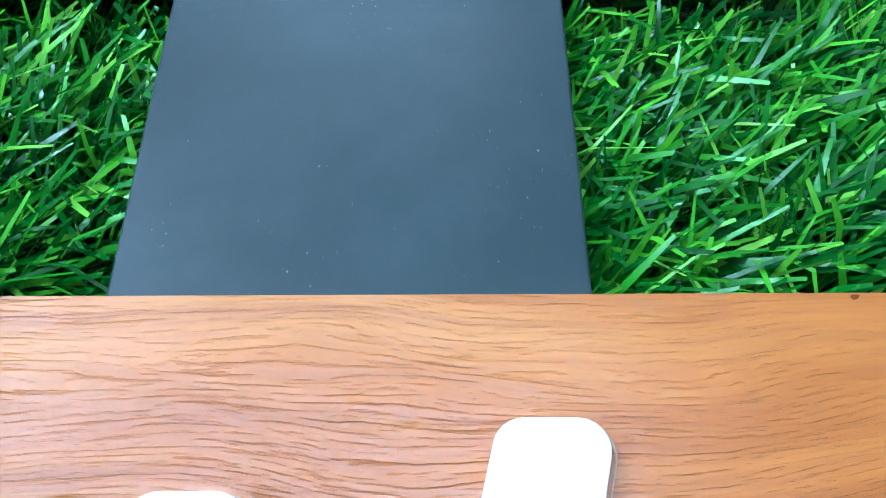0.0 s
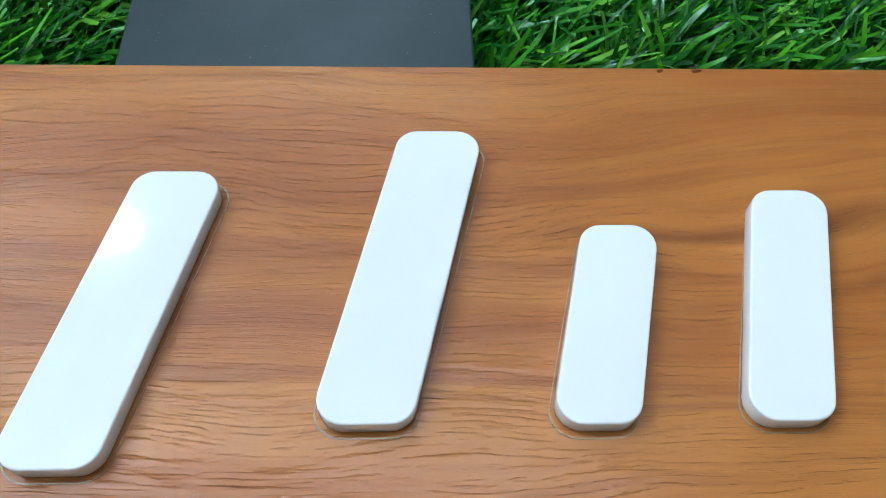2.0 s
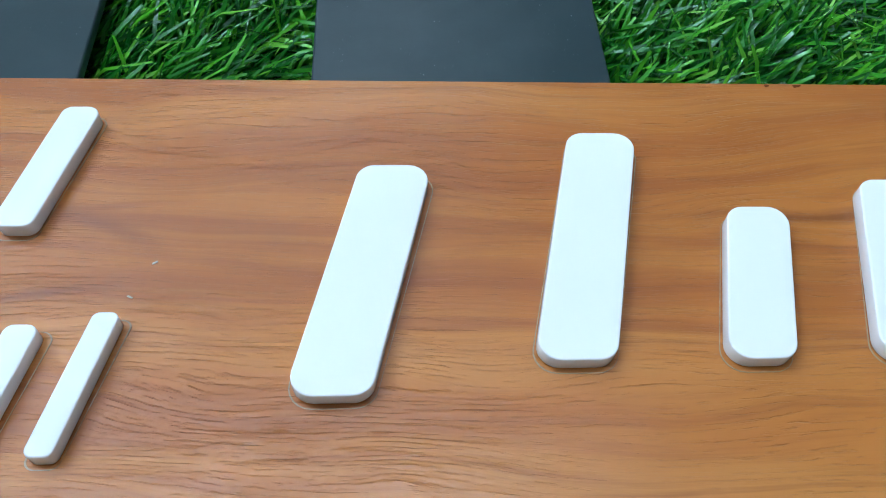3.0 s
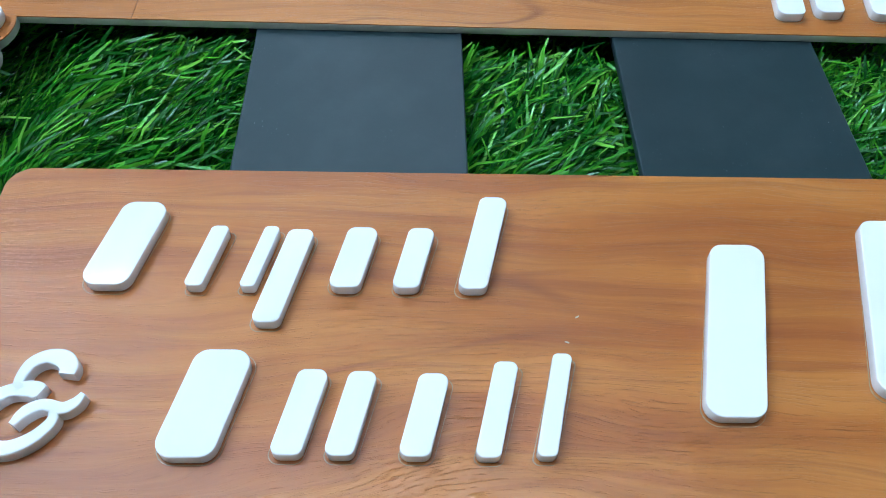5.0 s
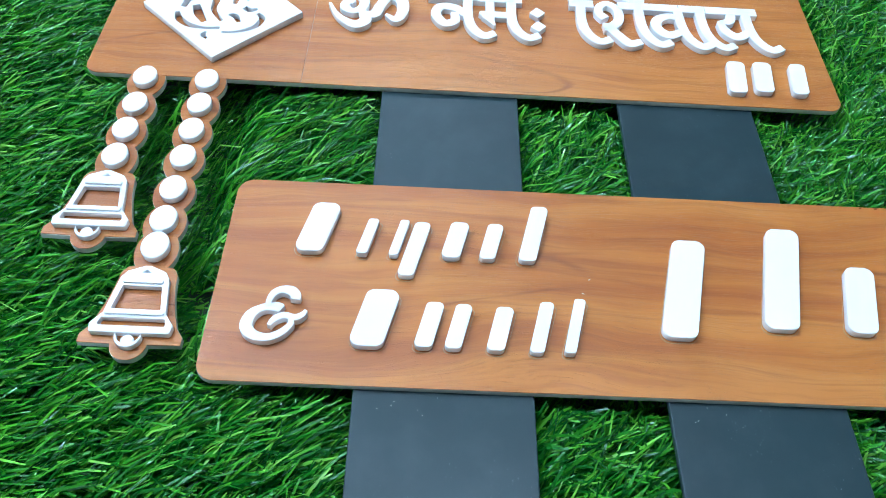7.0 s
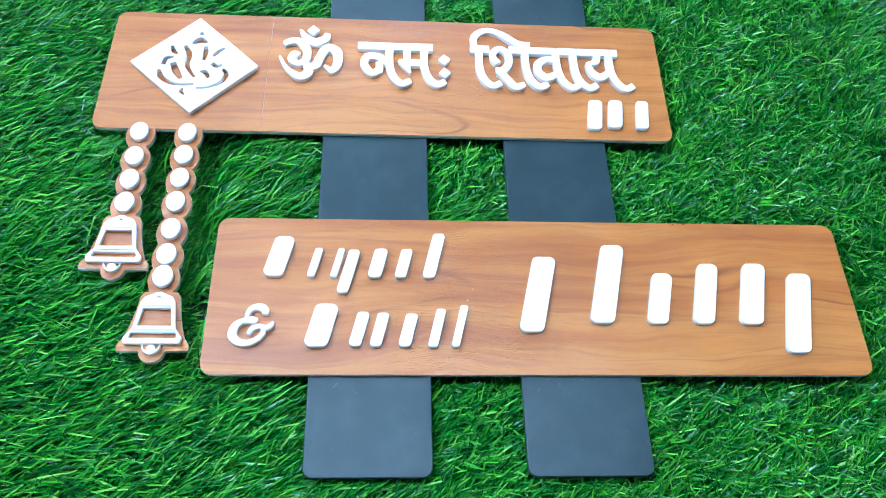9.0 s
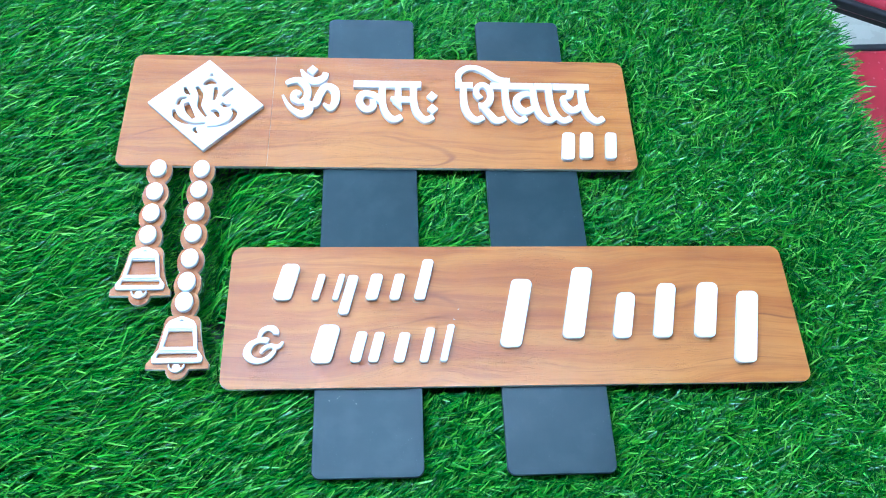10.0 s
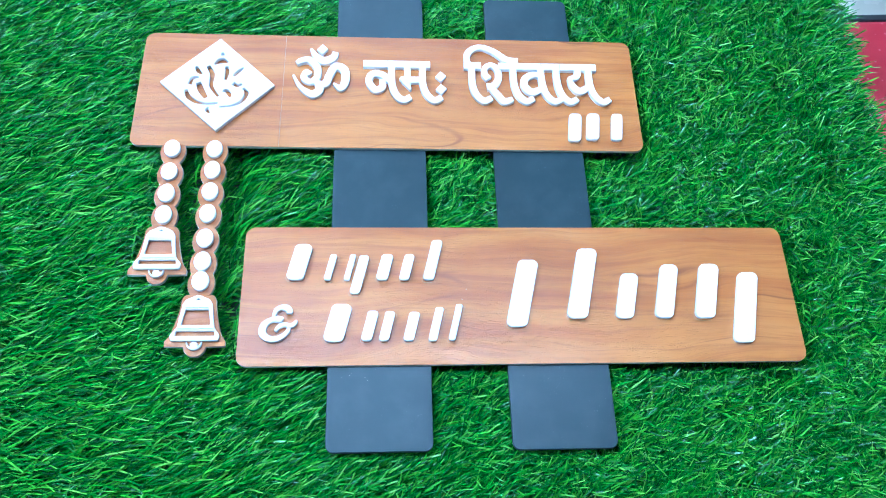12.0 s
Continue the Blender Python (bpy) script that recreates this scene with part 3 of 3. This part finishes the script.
for row in ((26.5, 53.5, 62.2, 89.9), (55.8, 68.5, 62.1, 81.8), (70.5, 81.5, 62.0, 81.8), (73.5, 92.3, 51.3, 80.9), (91.6, 110.0, 61.9, 81.8), (108.5, 124.9, 61.9, 81.7), (125.4, 145.7, 61.8, 93.1),
            (53.6, 83.1, 16.1, 43.6), (82.0, 99.3, 16.7, 38.4), (94.4, 110.8, 16.6, 37.9), (111.1, 128.2, 16.4, 37.4), (129.0, 144.6, 16.2, 40.7), (143.4, 157.6, 16.5, 43.0)):
    bar(*row, lower_board)
for row in ((176.6, 221.7, 26.1, 77.1), (222.7, 263.8, 32.1, 86.1), (260.4, 289.6, 31.8, 66.1), (289.0, 320.2, 32.0, 73.2), (317.8, 351.4, 31.8, 73.6), (338.4, 384.0, 13.1, 66.7)):
    bar(*row, lower_board)
for row in ((241.5, 260.7, 179.5, 205.0), (256.0, 275.3, 181.0, 205.3), (276.5, 293.5, 180.5, 205.2)):
    bar(*row, upper_board, 0.62, 0.12)
# the ampersand
letter([[(34.9, 36.8, 4.2), (35.0, 38.8, 4.7), (33.0, 41.0, 4.9), (29.2, 41.5, 3.9), (25.8, 39.4, 3.4), (24.4, 34.9, 2.7), (25.6, 33.0, 2.6)],
        [(30.4, 32.1, 3.1), (29.6, 32.5, 4.5), (27.1, 33.0, 4.5), (22.5, 32.3, 3.6), (18.2, 28.9, 4.9), (17.1, 23.2, 5.7), (20.7, 19.2, 4.8), (26.4, 18.4, 3.9), (31.4, 20.8, 3.5), (34.6, 24.7, 3.0), (34.4, 27.6, 2.2)],
        [(26.0, 24.0, 2.0), (28.1, 27.3, 3.2), (31.7, 29.0, 3.2), (36.0, 28.1, 3.4), (38.8, 29.6, 2.9), (40.1, 31.8, 1.7)]], lower_board)

# ---- the grass mat ----
grass_mat = tagged(part("grass_mat", slab(-0.42, 0.507, -0.28, 0.58, 0.0, 0.004, 0.001), BACKING), "green artificial grass mat lying on a table", "grass mat", kind="structure")


def footprints(x, y, grow):
    """Which points lie under the name plate."""
    boards = (x > 0.0 - grow) & (x < 0.400 + grow) & (y > 0.0 - grow) & (y < 0.105 + grow)
    boards |= (x > UX0 - grow) & (x < UX1 + grow) & (y > UY0 - 0.0066 * x - grow) & (y < UY1 - 0.0066 * x + grow)
    for cx, low, bell in ((-0.0598, 0.0603, 0.1055), (-0.0283, 0.0071, 0.0523)):
        boards |= (abs(x - cx) < 0.0094 + grow) & (y > bell - grow) & (y < UY0)
        boards |= (abs(x - cx) < 0.0180 + grow) & (y > low + 0.005 - grow) & (y < bell + grow)
    strips = np.zeros(x.shape, dtype=bool)
    for sx in (0.0618, 0.1860):
        strips |= (x > sx - 0.002) & (x < sx + 0.0735) & (y > -0.060) & (y < 0.3285)
    return boards, strips


def grass(count, seed):
    rng = np.random.default_rng(seed)
    # tufts of several blades
    tufts = count // 6
    tx, ty = rng.uniform(-0.415, 0.506, tufts), rng.uniform(-0.275, 0.575, tufts)
    x = np.repeat(tx, 6) + rng.normal(0, 0.0018, tufts * 6)
    y = np.repeat(ty, 6) + rng.normal(0, 0.0018, tufts * 6)
    x = np.minimum(x, 0.5065)
    n = len(x)
    # lie of the pile: combed to the right and away on one side, tangled elsewhere
    comb = 0.27 + 0.30 * np.sin(7 * x + 3 * y + 0.6) * np.cos(6 * y - 2 * x)
    tangle = np.clip(0.18 + 3.0 * (x - 0.02), 0.18, 1.8) * np.clip(1.0 + 1.5 * (y - 0.1), 0.7, 1.4)
    way = comb + np.repeat(rng.normal(0, 1, tufts), 6) * tangle + rng.normal(0, 0.30, n)
    way = np.where(x > 0.475, rng.normal(0, 0.7, n), way)
    length = rng.uniform(0.022, 0.040, n) * np.clip(1.25 - 0.8 * x, 0.88, 1.45)
    lean = np.clip(rng.normal(0.92, 0.36, n) - np.clip(1.1 * (x - 0.05), 0.0, 0.32), 0.10, 1.45)
    width = rng.uniform(0.0007, 0.0015, n)
    curl = rng.normal(0, 0.22, n)
    droop = rng.uniform(0.0, 0.45, n)
    roll = rng.normal(0, 0.6, n)
    s = np.array([0.0, 0.36, 0.70, 1.0])
    px, py, pz = np.empty((n, 4)), np.empty((n, 4)), np.empty((n, 4))
    px[:, 0], py[:, 0], pz[:, 0] = x, y, 0.003
    for k in range(1, 4):
        d = (s[k] - s[k - 1]) * length
        a = np.minimum(lean * (0.45 + 0.55 * s[k]) + droop * s[k] ** 2, 1.75)
        w = way + curl * s[k]
        px[:, k] = px[:, k - 1] + d * np.sin(a) * np.cos(w)
        py[:, k] = py[:, k - 1] + d * np.sin(a) * np.sin(w)
        pz[:, k] = pz[:, k - 1] + d * np.cos(a)
    pz = np.maximum(0.0300 * np.tanh(pz / 0.0300), 0.0035)
    boards, strips = footprints(px, py, 0.0012)
    pz = np.where(strips, np.minimum(pz * 0.85, 0.0220), pz)
    # no pile stands under the boards: what reaches in is pressed flat
    pz = np.where(boards, np.minimum(pz * 0.3, 0.0075), pz)
    rooted = boards[:, 0] & ~strips[:, 0]
    px[rooted] = px[rooted, :1] + 0.25 * (px[rooted] - px[rooted, :1])
    py[rooted] = py[rooted, :1] + 0.25 * (py[rooted] - py[rooted, :1])
    pz[rooted] = np.minimum(pz[rooted], 0.006)
    # across the blade
    sx, sy = -np.sin(way), np.cos(way)
    taper = np.array([0.75, 1.0, 0.95, 0.55])
    half = width[:, None] / 2 * taper
    verts = np.empty((n, 4, 2, 3))
    for side, sign in ((0, -1), (1, 1)):
        verts[:, :, side, 0] = px + sign * half * (sx * np.cos(roll))[:, None]
        verts[:, :, side, 1] = py + sign * half * (sy * np.cos(roll))[:, None]
        verts[:, :, side, 2] = pz + sign * half * np.sin(roll)[:, None]
    base = np.arange(n)[:, None, None] * 8 + np.array([0, 2, 4])[None, :, None]
    quads = base + np.array([0, 1, 3, 2])[None, None, :]
    mesh = bpy.data.meshes.new("grass")
    mesh.vertices.add(n * 8)
    mesh.vertices.foreach_set("co", verts.ravel())
    mesh.loops.add(n * 12)
    mesh.loops.foreach_set("vertex_index", quads.ravel().astype(np.int32))
    mesh.polygons.add(n * 3)
    mesh.polygons.foreach_set("loop_start", np.arange(0, n * 12, 4, dtype=np.int32))
    mesh.update(calc_edges=True)
    mesh.polygons.foreach_set("use_smooth", np.ones(n * 3, dtype=bool))
    return mesh


tagged(part("grass_blades", grass(290000, 5), GRASS, grass_mat), "glossy green plastic grass blades", kind="stuff")
